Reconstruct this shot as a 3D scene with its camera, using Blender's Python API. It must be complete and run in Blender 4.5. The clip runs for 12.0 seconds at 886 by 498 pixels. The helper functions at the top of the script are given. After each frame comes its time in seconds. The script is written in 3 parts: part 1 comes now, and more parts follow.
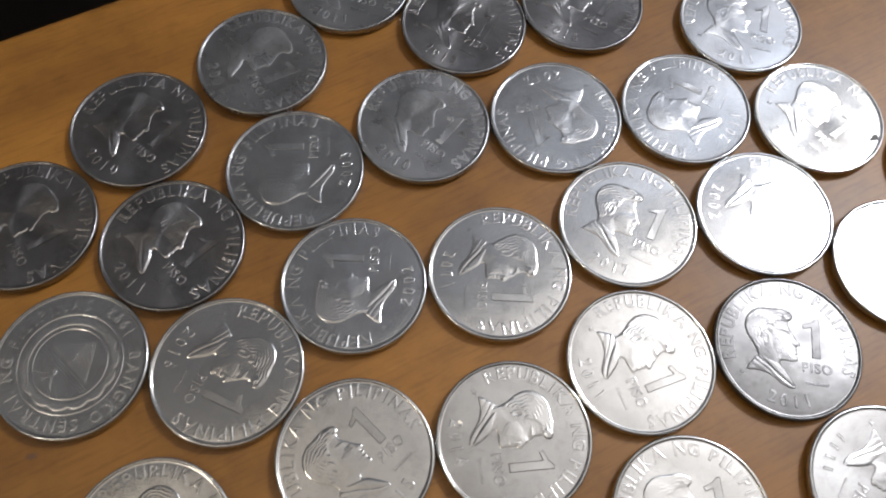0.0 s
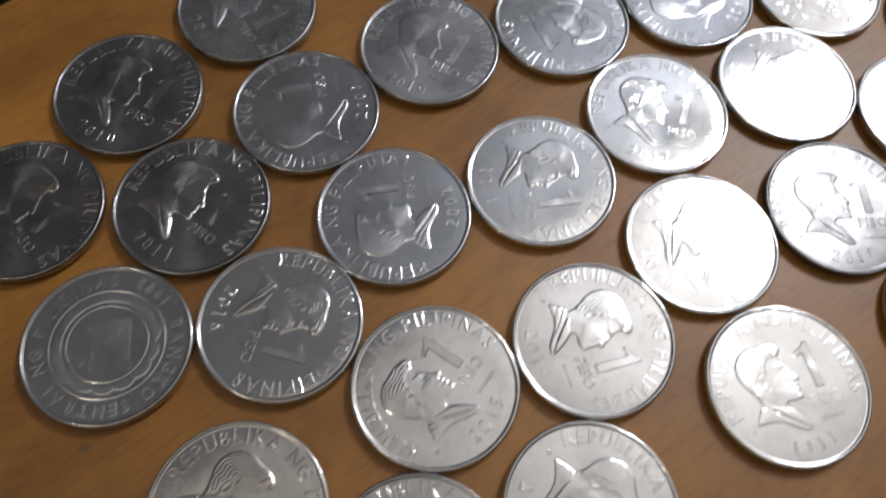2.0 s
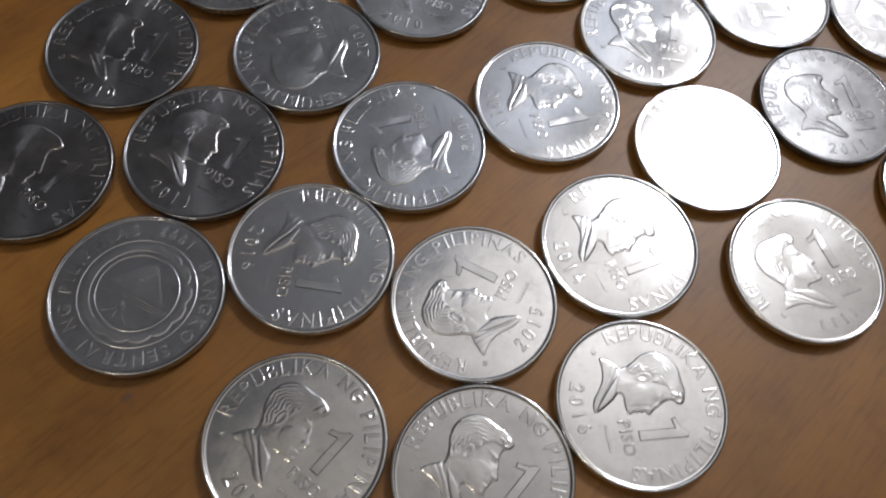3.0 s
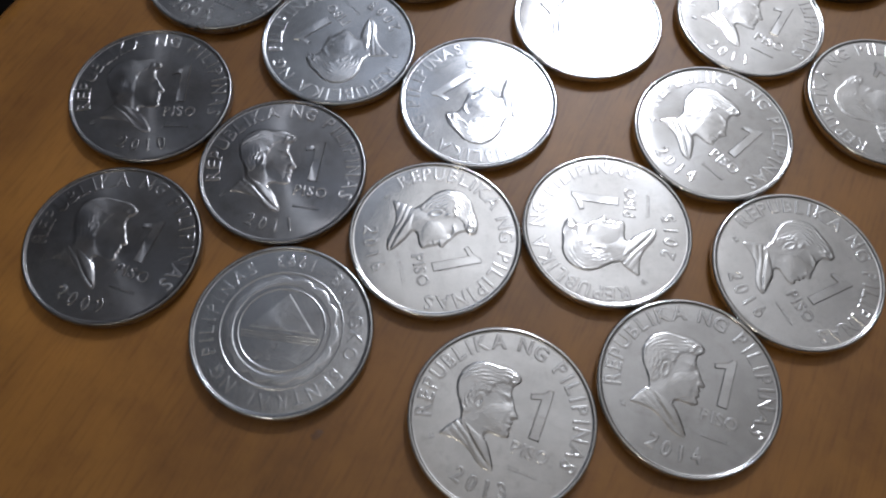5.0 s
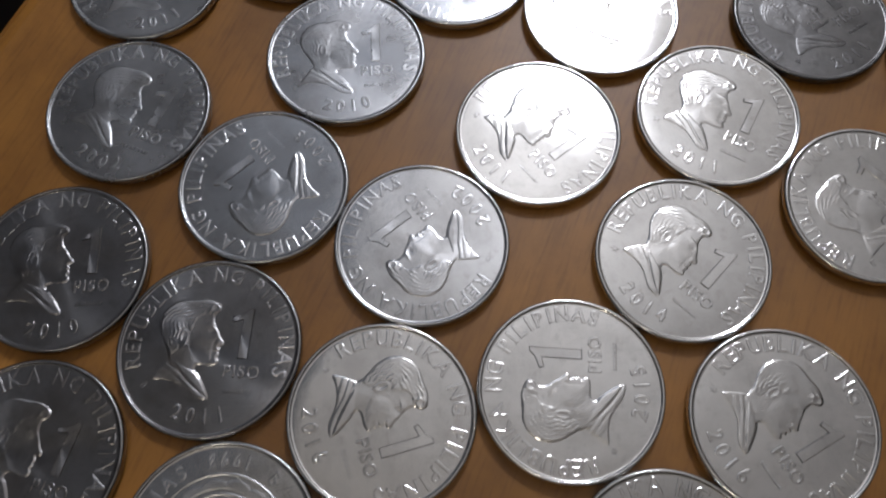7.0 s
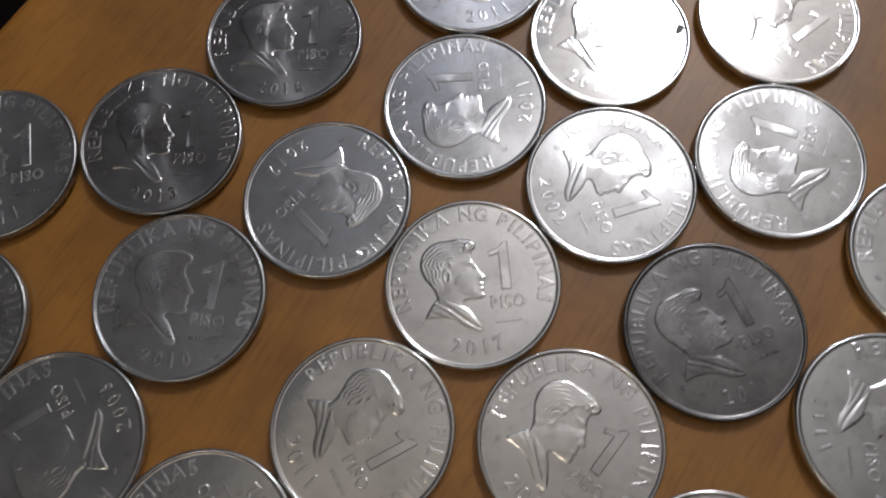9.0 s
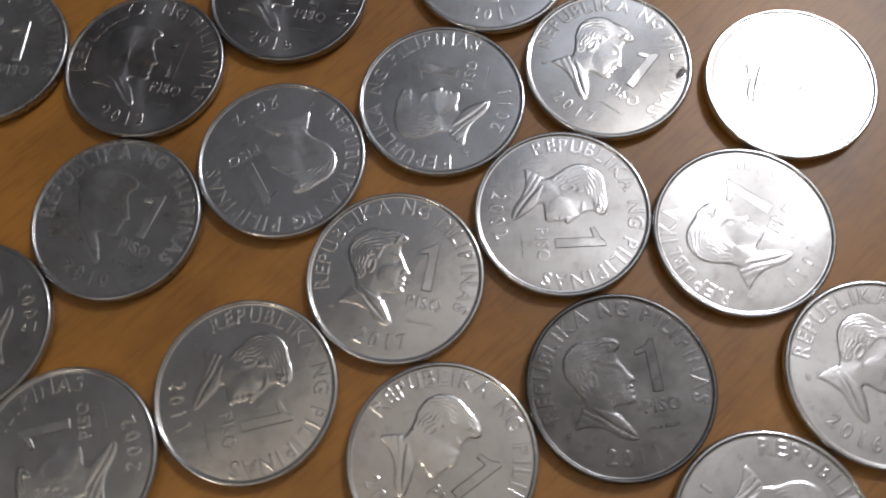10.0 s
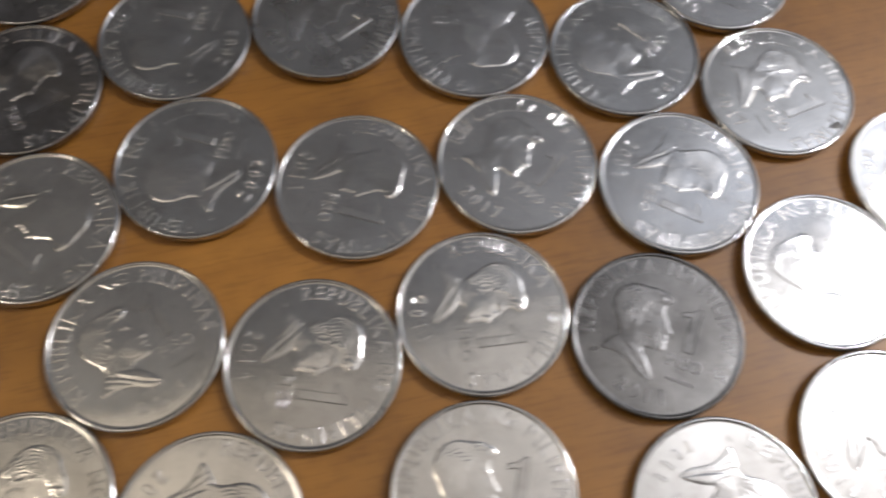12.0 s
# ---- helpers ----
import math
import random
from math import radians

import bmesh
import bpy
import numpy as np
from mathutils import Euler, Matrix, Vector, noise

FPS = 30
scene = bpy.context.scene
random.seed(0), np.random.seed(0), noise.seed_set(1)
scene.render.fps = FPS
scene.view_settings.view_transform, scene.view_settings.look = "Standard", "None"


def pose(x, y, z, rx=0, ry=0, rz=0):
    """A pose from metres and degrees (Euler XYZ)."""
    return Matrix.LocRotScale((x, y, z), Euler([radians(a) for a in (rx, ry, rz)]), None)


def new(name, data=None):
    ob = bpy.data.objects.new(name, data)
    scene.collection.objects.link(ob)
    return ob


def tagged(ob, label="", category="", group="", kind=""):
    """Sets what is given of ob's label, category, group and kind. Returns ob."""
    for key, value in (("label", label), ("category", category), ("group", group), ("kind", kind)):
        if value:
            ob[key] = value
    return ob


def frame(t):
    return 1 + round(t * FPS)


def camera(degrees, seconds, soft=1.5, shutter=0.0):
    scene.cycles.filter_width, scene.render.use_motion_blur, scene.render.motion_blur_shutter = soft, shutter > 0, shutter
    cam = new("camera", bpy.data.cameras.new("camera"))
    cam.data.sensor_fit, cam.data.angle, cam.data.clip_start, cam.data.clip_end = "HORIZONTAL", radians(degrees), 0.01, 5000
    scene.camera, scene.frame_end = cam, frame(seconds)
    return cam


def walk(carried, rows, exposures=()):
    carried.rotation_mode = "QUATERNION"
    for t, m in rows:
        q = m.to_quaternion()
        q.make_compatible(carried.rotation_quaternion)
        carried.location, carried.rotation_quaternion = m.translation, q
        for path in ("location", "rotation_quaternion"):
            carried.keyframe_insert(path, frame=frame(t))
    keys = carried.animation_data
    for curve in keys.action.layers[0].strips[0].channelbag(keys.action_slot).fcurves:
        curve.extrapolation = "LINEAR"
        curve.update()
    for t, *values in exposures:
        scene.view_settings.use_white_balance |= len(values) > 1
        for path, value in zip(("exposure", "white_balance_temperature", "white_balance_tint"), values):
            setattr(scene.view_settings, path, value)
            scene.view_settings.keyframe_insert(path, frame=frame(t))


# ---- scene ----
cam = camera(57.90, 12.0, soft=2.1, shutter=0.5)
# seconds, eye in metres, turn in degrees
ROWS = [
    (0.0, -0.00000, 0.00000, 0.12366, 24.16, -1.96, 0.00),
    (0.5, -0.00122, 0.00447, 0.12159, 23.40, -1.36, -2.78),
    (1.0, -0.00070, 0.00132, 0.11912, 24.82, -1.64, -5.55),
    (1.5, -0.00833, 0.00073, 0.11519, 24.88, -2.34, -7.52),
    (2.0, -0.01807, -0.00828, 0.11140, 25.00, -2.47, -10.51),
    (2.5, -0.02894, -0.01454, 0.10864, 25.42, -3.18, -13.86),
    (3.0, -0.03353, -0.01661, 0.10614, 25.93, -4.31, -17.39),
    (3.2, -0.03706, -0.01770, 0.10506, 26.03, -4.63, -18.53),
    (4.8, -0.06063, -0.00777, 0.10075, 26.23, -2.55, -35.54),
    (5.0, -0.06034, -0.00421, 0.10090, 25.34, -1.98, -36.53),
    (5.5, -0.06106, 0.00060, 0.09985, 25.20, -2.02, -37.61),
    (6.0, -0.05478, 0.00326, 0.10146, 24.51, -1.02, -38.94),
    (6.5, -0.04468, 0.00843, 0.10335, 23.33, -0.52, -40.29),
    (7.0, -0.03585, 0.01437, 0.10215, 22.39, -0.04, -40.60),
    (7.5, -0.02677, 0.01939, 0.10157, 21.26, 0.62, -38.22),
    (7.7, -0.01725, 0.02211, 0.10270, 20.01, 1.18, -37.99),
    (9.3, 0.02526, 0.03454, 0.10591, 18.73, 2.07, -27.05),
    (9.5, 0.02905, 0.03278, 0.10611, 19.00, 2.38, -24.30),
    (10.0, 0.03833, 0.02814, 0.10349, 18.44, 2.54, -15.43),
    (10.5, 0.04757, 0.02480, 0.10544, 19.55, 2.45, -6.87),
    (11.0, 0.05315, 0.01967, 0.10765, 20.91, 0.97, 2.45),
    (11.5, 0.05337, 0.00784, 0.10665, 22.53, -0.19, 10.05),
    (12.0, 0.03614, -0.00039, 0.10662, 23.10, -1.20, 12.91),
]
# seconds, stops, kelvin, tint
EXPOSURES = [(0.0, 0.62, 6380, 10), (1.5, 0.40, 6350, 10), (3.2, 0.04, 6300, 11), (5.0, -0.07, 5950, 10), (6.0, -0.09, 5850, 9), (7.2, -0.12, 6250, 12), (9.5, 0.08, 6450, 12),
             (10.5, 0.40, 6500, 11), (12.0, 0.62, 6600, 11)]
walk(cam, [(t, pose(x, y, z, rx, ry, rz)) for t, x, y, z, rx, ry, rz in ROWS], exposures=EXPOSURES)

# ---------------------------------------------------------------- light
MM = 0.001
ROOM_TURN = 27.3            # the table edge and the walls run at this angle
CEILING = 1.76              # above the table top
FLOOR = -0.75


def room(a, b, z=0.0):
    """A place given along the wall (a) and towards it (b)."""
    v = Matrix.Rotation(radians(ROOM_TURN), 3, "Z") @ Vector((a, b, z))
    return v


world = bpy.data.worlds.new("world")
scene.world = world
world.use_nodes = True
world.node_tree.nodes["Background"].inputs["Color"].default_value = (0.6, 0.7, 0.9, 1)
world.node_tree.nodes["Background"].inputs["Strength"].default_value = 0.05

bulb = bpy.data.lights.new("ceiling_bulb", "POINT")
bulb.energy = 23.0
bulb.shadow_soft_size = 0.11
bulb.color = (0.94, 0.955, 1.0)
bulb_ob = new("ceiling_bulb", bulb)
bulb_ob.location = room(1.01, 0.175, 1.19)
tagged(bulb_ob, "white globe lamp hanging below the ceiling", "lamp")

# added unseen spot: brightens and warms the left of the ceiling
ceiling_fill = bpy.data.lights.new("ceiling_fill_light", "SPOT")
ceiling_fill.energy = 6.5
ceiling_fill.spot_size, ceiling_fill.spot_blend = radians(172), 0.5
ceiling_fill.shadow_soft_size = 0.06
ceiling_fill.color = (1.0, 0.90, 0.74)
ceiling_fill_ob = new("ceiling_fill_light", ceiling_fill)
ceiling_fill_ob.location = room(-0.75, 0.05, 1.25)
ceiling_fill_ob.rotation_euler = (math.pi, 0, 0)
tagged(ceiling_fill_ob, "unseen warm light added to brighten the ceiling", "lamp")

# added unseen point light: lifts the left wall and a little of the table
wall_fill = bpy.data.lights.new("wall_fill_light", "POINT")
wall_fill.energy = 3.6
wall_fill.shadow_soft_size = 0.10
wall_fill.color = (1.0, 0.89, 0.72)
wall_fill_ob = new("wall_fill_light", wall_fill)
wall_fill_ob.location = room(-0.75, 0.05, 1.12)
tagged(wall_fill_ob, "unseen warm light added to brighten the left wall", "lamp")

# ---------------------------------------------------------------- materials
def material(name):
    m = bpy.data.materials.new(name)
    m.use_nodes = True
    nt = m.node_tree
    return m, nt, nt.nodes["Principled BSDF"]


def add(nt, kind, **inputs):
    n = nt.nodes.new(kind)
    for k, v in inputs.items():
        n.inputs[k.replace("_", " ")].default_value = v
    return n


def ramp(nt, fac, stops):
    r = nt.nodes.new("ShaderNodeValToRGB")
    while len(r.color_ramp.elements) < len(stops):
        r.color_ramp.elements.new(0.5)
    for e, (p, c) in zip(r.color_ramp.elements, stops):
        e.position, e.color = p, (*c, 1)
    nt.links.new(fac, r.inputs["Fac"])
    return r


def coords(nt, scale):
    tc = nt.nodes.new("ShaderNodeTexCoord")
    mp = nt.nodes.new("ShaderNodeMapping")
    mp.inputs["Scale"].default_value = scale
    nt.links.new(tc.outputs["Object"], mp.inputs["Vector"])
    return mp.outputs["Vector"]


def metal(name, clean, dull, rough_low, rough_high, bump, bare, grime, lustre):
    """Coin metal: clean and tarnished tones in patches, fine scratches, a tone of its own for each coin."""
    m, nt, bsdf = material(name)
    L = nt.links
    info = nt.nodes.new("ShaderNodeObjectInfo")
    vec = coords(nt, (1, 1, 1))
    shift = nt.nodes.new("ShaderNodeVectorMath")
    shift.operation = "ADD"
    L.new(vec, shift.inputs[0])
    L.new(info.outputs["Location"], shift.inputs[1])
    big = add(nt, "ShaderNodeTexNoise", Scale=170.0, Detail=5.0, Roughness=0.62)
    fine = add(nt, "ShaderNodeTexNoise", Scale=1700.0, Detail=4.0, Roughness=0.7)
    for n in (big, fine):
        L.new(shift.outputs[0], n.inputs["Vector"])
    col = ramp(nt, big.outputs["Fac"], [(0.36, dull), (0.58, clean)])
    specks = add(nt, "ShaderNodeTexNoise", Scale=900.0, Detail=6.0, Roughness=0.75)
    L.new(shift.outputs[0], specks.inputs["Vector"])
    speck = ramp(nt, specks.outputs["Fac"], [(0.33, (0.62, 0.60, 0.58)), (0.46, (1, 1, 1))])
    dirty = nt.nodes.new("ShaderNodeMix")
    dirty.data_type, dirty.blend_type = "RGBA", "MULTIPLY"
    dirty.inputs["Factor"].default_value = grime
    L.new(col.outputs["Color"], dirty.inputs["A"])
    L.new(speck.outputs["Color"], dirty.inputs["B"])
    tone = nt.nodes.new("ShaderNodeHueSaturation")
    val = nt.nodes.new("ShaderNodeMapRange")
    val.inputs["To Min"].default_value, val.inputs["To Max"].default_value = 0.86, 1.1
    L.new(info.outputs["Random"], val.inputs["Value"])
    L.new(val.outputs["Result"], tone.inputs["Value"])
    L.new(dirty.outputs["Result"], tone.inputs["Color"])
    L.new(tone.outputs["Color"], bsdf.inputs["Base Color"])
    # flow lines from the strike run out from the middle and spread the gloss round the coin
    flow = nt.nodes.new("ShaderNodeTangent")
    flow.direction_type, flow.axis = "RADIAL", "Z"
    L.new(flow.outputs["Tangent"], bsdf.inputs["Tangent"])
    bsdf.inputs["Anisotropic"].default_value = lustre
    bsdf.inputs["Metallic"].default_value = bare      # the rest is matt soiling, also there to lift coins in dark reflections
    rg = nt.nodes.new("ShaderNodeMapRange")
    rg.inputs["From Min"].default_value, rg.inputs["From Max"].default_value = 0.3, 0.7
    rg.inputs["To Min"].default_value, rg.inputs["To Max"].default_value = rough_high, rough_low
    L.new(big.outputs["Fac"], rg.inputs["Value"])
    L.new(rg.outputs["Result"], bsdf.inputs["Roughness"])
    # a few thin scratches: only the peaks of long narrow noise
    heights = fine.outputs["Fac"]
    for turn in (0.5, 1.3, 2.2):
        mp = nt.nodes.new("ShaderNodeMapping")
        mp.inputs["Rotation"].default_value = (0, 0, turn)
        mp.inputs["Scale"].default_value = (190.0, 4200.0, 190.0)
        L.new(shift.outputs[0], mp.inputs["Vector"])
        s = add(nt, "ShaderNodeTexNoise", Scale=1.0, Detail=1.0)
        L.new(mp.outputs["Vector"], s.inputs["Vector"])
        cut = nt.nodes.new("ShaderNodeMapRange")
        cut.inputs["From Min"].default_value, cut.inputs["From Max"].default_value = 0.66, 0.74
        cut.inputs["To Min"].default_value, cut.inputs["To Max"].default_value = 0.0, -0.10
        L.new(s.outputs["Fac"], cut.inputs["Value"])
        mx = nt.nodes.new("ShaderNodeMath")
        mx.operation = "ADD"
        L.new(heights, mx.inputs[0])
        L.new(cut.outputs["Result"], mx.inputs[1])
        heights = mx.outputs[0]
    bp = add(nt, "ShaderNodeBump", Strength=bump, Distance=0.000016)
    L.new(heights, bp.inputs["Height"])
    # the struck field is never quite flat
    swell = add(nt, "ShaderNodeTexNoise", Scale=120.0, Detail=2.0, Roughness=0.5)
    L.new(shift.outputs[0], swell.inputs["Vector"])
    sw = add(nt, "ShaderNodeBump", Strength=0.20, Distance=0.0003)
    L.new(swell.outputs["Fac"], sw.inputs["Height"])
    L.new(bp.outputs["Normal"], sw.inputs["Normal"])
    L.new(sw.outputs["Normal"], bsdf.inputs["Normal"])
    return m


# tones of the clean and the dulled metal, roughness of both, fine relief, bare share, dirt specks, lustre
TONES = {
    "bright": ((0.72, 0.707, 0.69), (0.61, 0.597, 0.58), 0.085, 0.135, 0.22, 0.97, 0.4, 0.6),
    "grey": ((0.65, 0.65, 0.655), (0.52, 0.515, 0.515), 0.12, 0.18, 0.40, 0.95, 0.6, 0.65),
    # shiny coins: the dark wall they mirror is put into the tone
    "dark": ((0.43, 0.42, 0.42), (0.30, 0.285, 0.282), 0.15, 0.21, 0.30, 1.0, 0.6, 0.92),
    "tarnished": ((0.19, 0.187, 0.187), (0.125, 0.122, 0.122), 0.20, 0.28, 0.8, 0.88, 0.8, 0.3),
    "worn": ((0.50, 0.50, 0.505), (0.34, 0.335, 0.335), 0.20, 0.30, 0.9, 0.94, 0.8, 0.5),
}
METALS, RAISED = {}, {}
for key, (clean, dull, low, high, fine_relief, bare_share, dirt, lustre) in TONES.items():
    METALS[key] = metal(key + "_steel", clean, dull, low, high, fine_relief, bare_share, dirt, lustre)
    # the raised parts are rubbed matt by use
    RAISED[key] = metal(key + "_rubbed_steel", clean, dull, low + 0.05, high + 0.06, fine_relief, bare_share, dirt, lustre)


def wood_material():
    m, nt, bsdf = material("varnished_wood")
    L = nt.links
    vec = coords(nt, (1, 1, 1))
    turn = nt.nodes.new("ShaderNodeMapping")
    turn.inputs["Rotation"].default_value = (0, 0, radians(-8))
    turn.inputs["Scale"].default_value = (12.0, 110.0, 12.0)
    L.new(vec, turn.inputs["Vector"])
    grain = add(nt, "ShaderNodeTexNoise", Scale=1.0, Detail=8.0, Roughness=0.6, Distortion=0.6)
    L.new(turn.outputs["Vector"], grain.inputs["Vector"])
    pores = nt.nodes.new("ShaderNodeMapping")
    pores.inputs["Scale"].default_value = (160.0, 1600.0, 160.0)
    pores.inputs["Rotation"].default_value = (0, 0, radians(-8))
    L.new(vec, pores.inputs["Vector"])
    pore = add(nt, "ShaderNodeTexNoise", Scale=1.0, Detail=3.0)
    L.new(pores.outputs["Vector"], pore.inputs["Vector"])
    blotch = add(nt, "ShaderNodeTexNoise", Scale=26.0, Detail=4.0, Roughness=0.55)
    L.new(vec, blotch.inputs["Vector"])
    col = ramp(nt, grain.outputs["Fac"], [(0.25, (0.285, 0.118, 0.017)), (0.5, (0.36, 0.156, 0.0235)), (0.75, (0.415, 0.186, 0.030))])
    col2 = ramp(nt, pore.outputs["Fac"], [(0.30, (0.80, 0.78, 0.76)), (0.5, (1, 1, 1))])
    scuff = add(nt, "ShaderNodeTexNoise", Scale=95.0, Detail=5.0, Roughness=0.7)
    L.new(vec, scuff.inputs["Vector"])
    col4 = ramp(nt, scuff.outputs["Fac"], [(0.32, (0.80, 0.77, 0.72)), (0.52, (1, 1, 1)), (0.70, (1.08, 1.07, 1.05))])
    col3 = ramp(nt, blotch.outputs["Fac"], [(0.32, (0.68, 0.66, 0.64)), (0.66, (1.10, 1.10, 1.10))])
    last = col.outputs["Color"]
    for other in (col2, col3, col4):
        mx = nt.nodes.new("ShaderNodeMix")
        mx.data_type, mx.blend_type = "RGBA", "MULTIPLY"
        mx.inputs["Factor"].default_value = 1.0
        L.new(last, mx.inputs["A"])
        L.new(other.outputs["Color"], mx.inputs["B"])
        last = mx.outputs["Result"]
    L.new(last, bsdf.inputs["Base Color"])
    rg = nt.nodes.new("ShaderNodeMapRange")
    rg.inputs["To Min"].default_value, rg.inputs["To Max"].default_value = 0.42, 0.58
    L.new(blotch.outputs["Fac"], rg.inputs["Value"])
    L.new(rg.outputs["Result"], bsdf.inputs["Roughness"])
    bsdf.inputs["Specular IOR Level"].default_value = 0.35
    bsdf.inputs["Coat Weight"].default_value = 0.55
    bsdf.inputs["Coat Roughness"].default_value = 0.36
    bp = add(nt, "ShaderNodeBump", Strength=0.25, Distance=0.00005)
    L.new(pore.outputs["Fac"], bp.inputs["Height"])
    L.new(bp.outputs["Normal"], bsdf.inputs["Normal"])
    return m


def plaster(name, low, high, rough=0.85):
    m, nt, bsdf = material(name)
    n = add(nt, "ShaderNodeTexNoise", Scale=6.0, Detail=6.0, Roughness=0.6)
    nt.links.new(coords(nt, (1, 1, 1)), n.inputs["Vector"])
    col = ramp(nt, n.outputs["Fac"], [(0.3, low), (0.7, high)])
    nt.links.new(col.outputs["Color"], bsdf.inputs["Base Color"])
    bsdf.inputs["Roughness"].default_value = rough
    return m


WOOD = wood_material()
CEILING_PAINT = plaster("cream_ceiling_paint", (0.63, 0.605, 0.57), (0.68, 0.655, 0.62))
# dark tone for the unseen walls: less bounced light, deeper shadows by the coins
TAN_PAINT = plaster("tan_wall_paint", (0.115, 0.107, 0.096), (0.145, 0.134, 0.122))
WALL_PAINT = plaster("blue_grey_wall_paint", (0.18, 0.193, 0.215), (0.22, 0.233, 0.255))
# near-black colour stands in for the shade beyond the table edge
SHADE_BLACK = plaster("shade_black", (0.012, 0.008, 0.007), (0.020, 0.013, 0.012), 0.6)


# ---------------------------------------------------------------- mesh helpers
def mesh_of(name, bm, mat, smooth=True):
    me = bpy.data.meshes.new(name)
    bm.normal_update()
    bm.to_mesh(me)
    bm.free()
    me.materials.append(mat)
    if smooth:
        for p in me.polygons:
            p.use_smooth = True
    return me


def part(name, me, parent, label="", z=0.0, flat=1.0):
    ob = new(name, me)
    ob.parent = parent
    ob.location = (0, 0, z)
    ob.scale = (1, 1, flat)
    if label:
        tagged(ob, label)
    return ob


def box(name, a0, a1, b0, b1, z0, z1, mat, bevel=0.0):
    bm = bmesh.new()
    bmesh.ops.create_cube(bm, size=1.0, matrix=Matrix.Translation(((a0 + a1) / 2, (b0 + b1) / 2, (z0 + z1) / 2))
                          @ Matrix.Diagonal((a1 - a0, b1 - b0, z1 - z0, 1)))
    if bevel:
        bmesh.ops.bevel(bm, geom=bm.edges[:], offset=bevel, segments=4, profile=0.5, affect="EDGES")
    me = mesh_of(name, bm, mat, smooth=False)
    ob = new(name, me)
    ob.rotation_euler = (0, 0, radians(ROOM_TURN))
    return ob


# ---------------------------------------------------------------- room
tagged(box("floor", -1.4, 1.5, -1.7, 0.635, FLOOR - 0.1, FLOOR, SHADE_BLACK), "floor coloured near-black for the shade under the table", "floor", kind="structure")
tagged(box("ceiling", -1.4, 1.5, -1.7, 0.635, CEILING, CEILING + 0.1, CEILING_PAINT), "cream painted ceiling", "ceiling", kind="structure")
tagged(box("wall_north", -1.4, 1.5, 0.515, 0.635, FLOOR, CEILING, WALL_PAINT), "plain blue-grey painted wall", "wall", kind="structure")
tagged(box("wall_south", -1.4, 1.5, -1.82, -1.7, FLOOR, CEILING, TAN_PAINT), "unseen dull tan wall kept dark to cut bounced light", "wall", kind="structure")
tagged(box("wall_west", -1.52, -1.4, -1.7, 0.635, FLOOR, CEILING, TAN_PAINT), "unseen dull tan wall kept dark to cut bounced light", "wall", kind="structure")
# unseen wall, brought close and made pale to brighten reflections on the right
tagged(box("wall_east", 1.5, 1.62, -1.7, 0.635, FLOOR, CEILING, CEILING_PAINT), "unseen cream wall set close to bounce light", "wall", kind="structure")

# added sheet hiding the lit foot of the wall, so the gap stays black
tagged(box("gap_shade_sheet", -1.4, 1.5, 0.496, 0.512, FLOOR, -0.03, SHADE_BLACK), "near-black sheet added for the shaded gap behind the table", "panelling", kind="structure")

# ---------------------------------------------------------------- table
table = tagged(new("table"), "orange-brown varnished wooden table covered with coins", "table")
table.location = (0, 0, FLOOR)
TABLE_A, TABLE_B = (-0.62, 0.68), (-0.60, 0.1250)


def table_box(name, a0, a1, b0, b1, z0, z1, bevel):
    ob = box(name, a0, a1, b0, b1, z0 - FLOOR, z1 - FLOOR, WOOD, bevel)
    ob.parent = table
    return ob


table_box("tabletop", *TABLE_A, *TABLE_B, -0.028, 0.0, 0.005)
for a in (TABLE_A[0] + 0.04, TABLE_A[1] - 0.10):
    for b in (TABLE_B[0] + 0.04, TABLE_B[1] - 0.10):
        table_box("leg", a, a + 0.06, b, b + 0.06, FLOOR, -0.028, 0.004)
table_box("apron", TABLE_A[0] + 0.1, TABLE_A[1] - 0.1, TABLE_B[1] - 0.08, TABLE_B[1] - 0.055, -0.11, -0.028, 0.002)
table_box("apron", TABLE_A[0] + 0.1, TABLE_A[1] - 0.1, TABLE_B[0] + 0.055, TABLE_B[0] + 0.08, -0.11, -0.028, 0.002)

# ---------------------------------------------------------------- coin parts, built once in millimetres
R, FIELD, RIM_TOP = 12.0, 1.66, 1.84


def coin_body():
    """The blank: rounded outer edge, raised rim, slightly dished field."""
    prof = [(0, 0), (11.1, 0), (11.45, 0.10), (11.78, 0.35), (R, 0.75), (R, 1.32), (11.98, 1.56), (11.91, 1.71), (11.82, 1.80), (11.72, RIM_TOP),
            (11.60, 1.845), (11.50, 1.825), (11.44, 1.76), (11.40, 1.68), (11.34, 1.643), (11.10, 1.648), (10.80, 1.655), (9.0, 1.655), (6.0, 1.652), (3.0, 1.65), (0, 1.65)]
    bm = bmesh.new()
    n = 128
    rings = []
    for r, z in prof:
        if r == 0:
            rings.append([bm.verts.new((0, 0, z * MM))])
        else:
            rings.append([bm.verts.new((r * MM * math.cos(2 * math.pi * k / n), r * MM * math.sin(2 * math.pi * k / n), z * MM)) for k in range(n)])
    for p, q in zip(rings, rings[1:]):
        for k in range(n):
            j = (k + 1) % n
            if len(p) == 1:
                bm.faces.new((p[0], q[j], q[k]))
            elif len(q) == 1:
                bm.faces.new((p[k], p[j], q[0]))
            else:
                bm.faces.new((p[k], p[j], q[j], q[k]))
    return bm


GLYPHS = {}


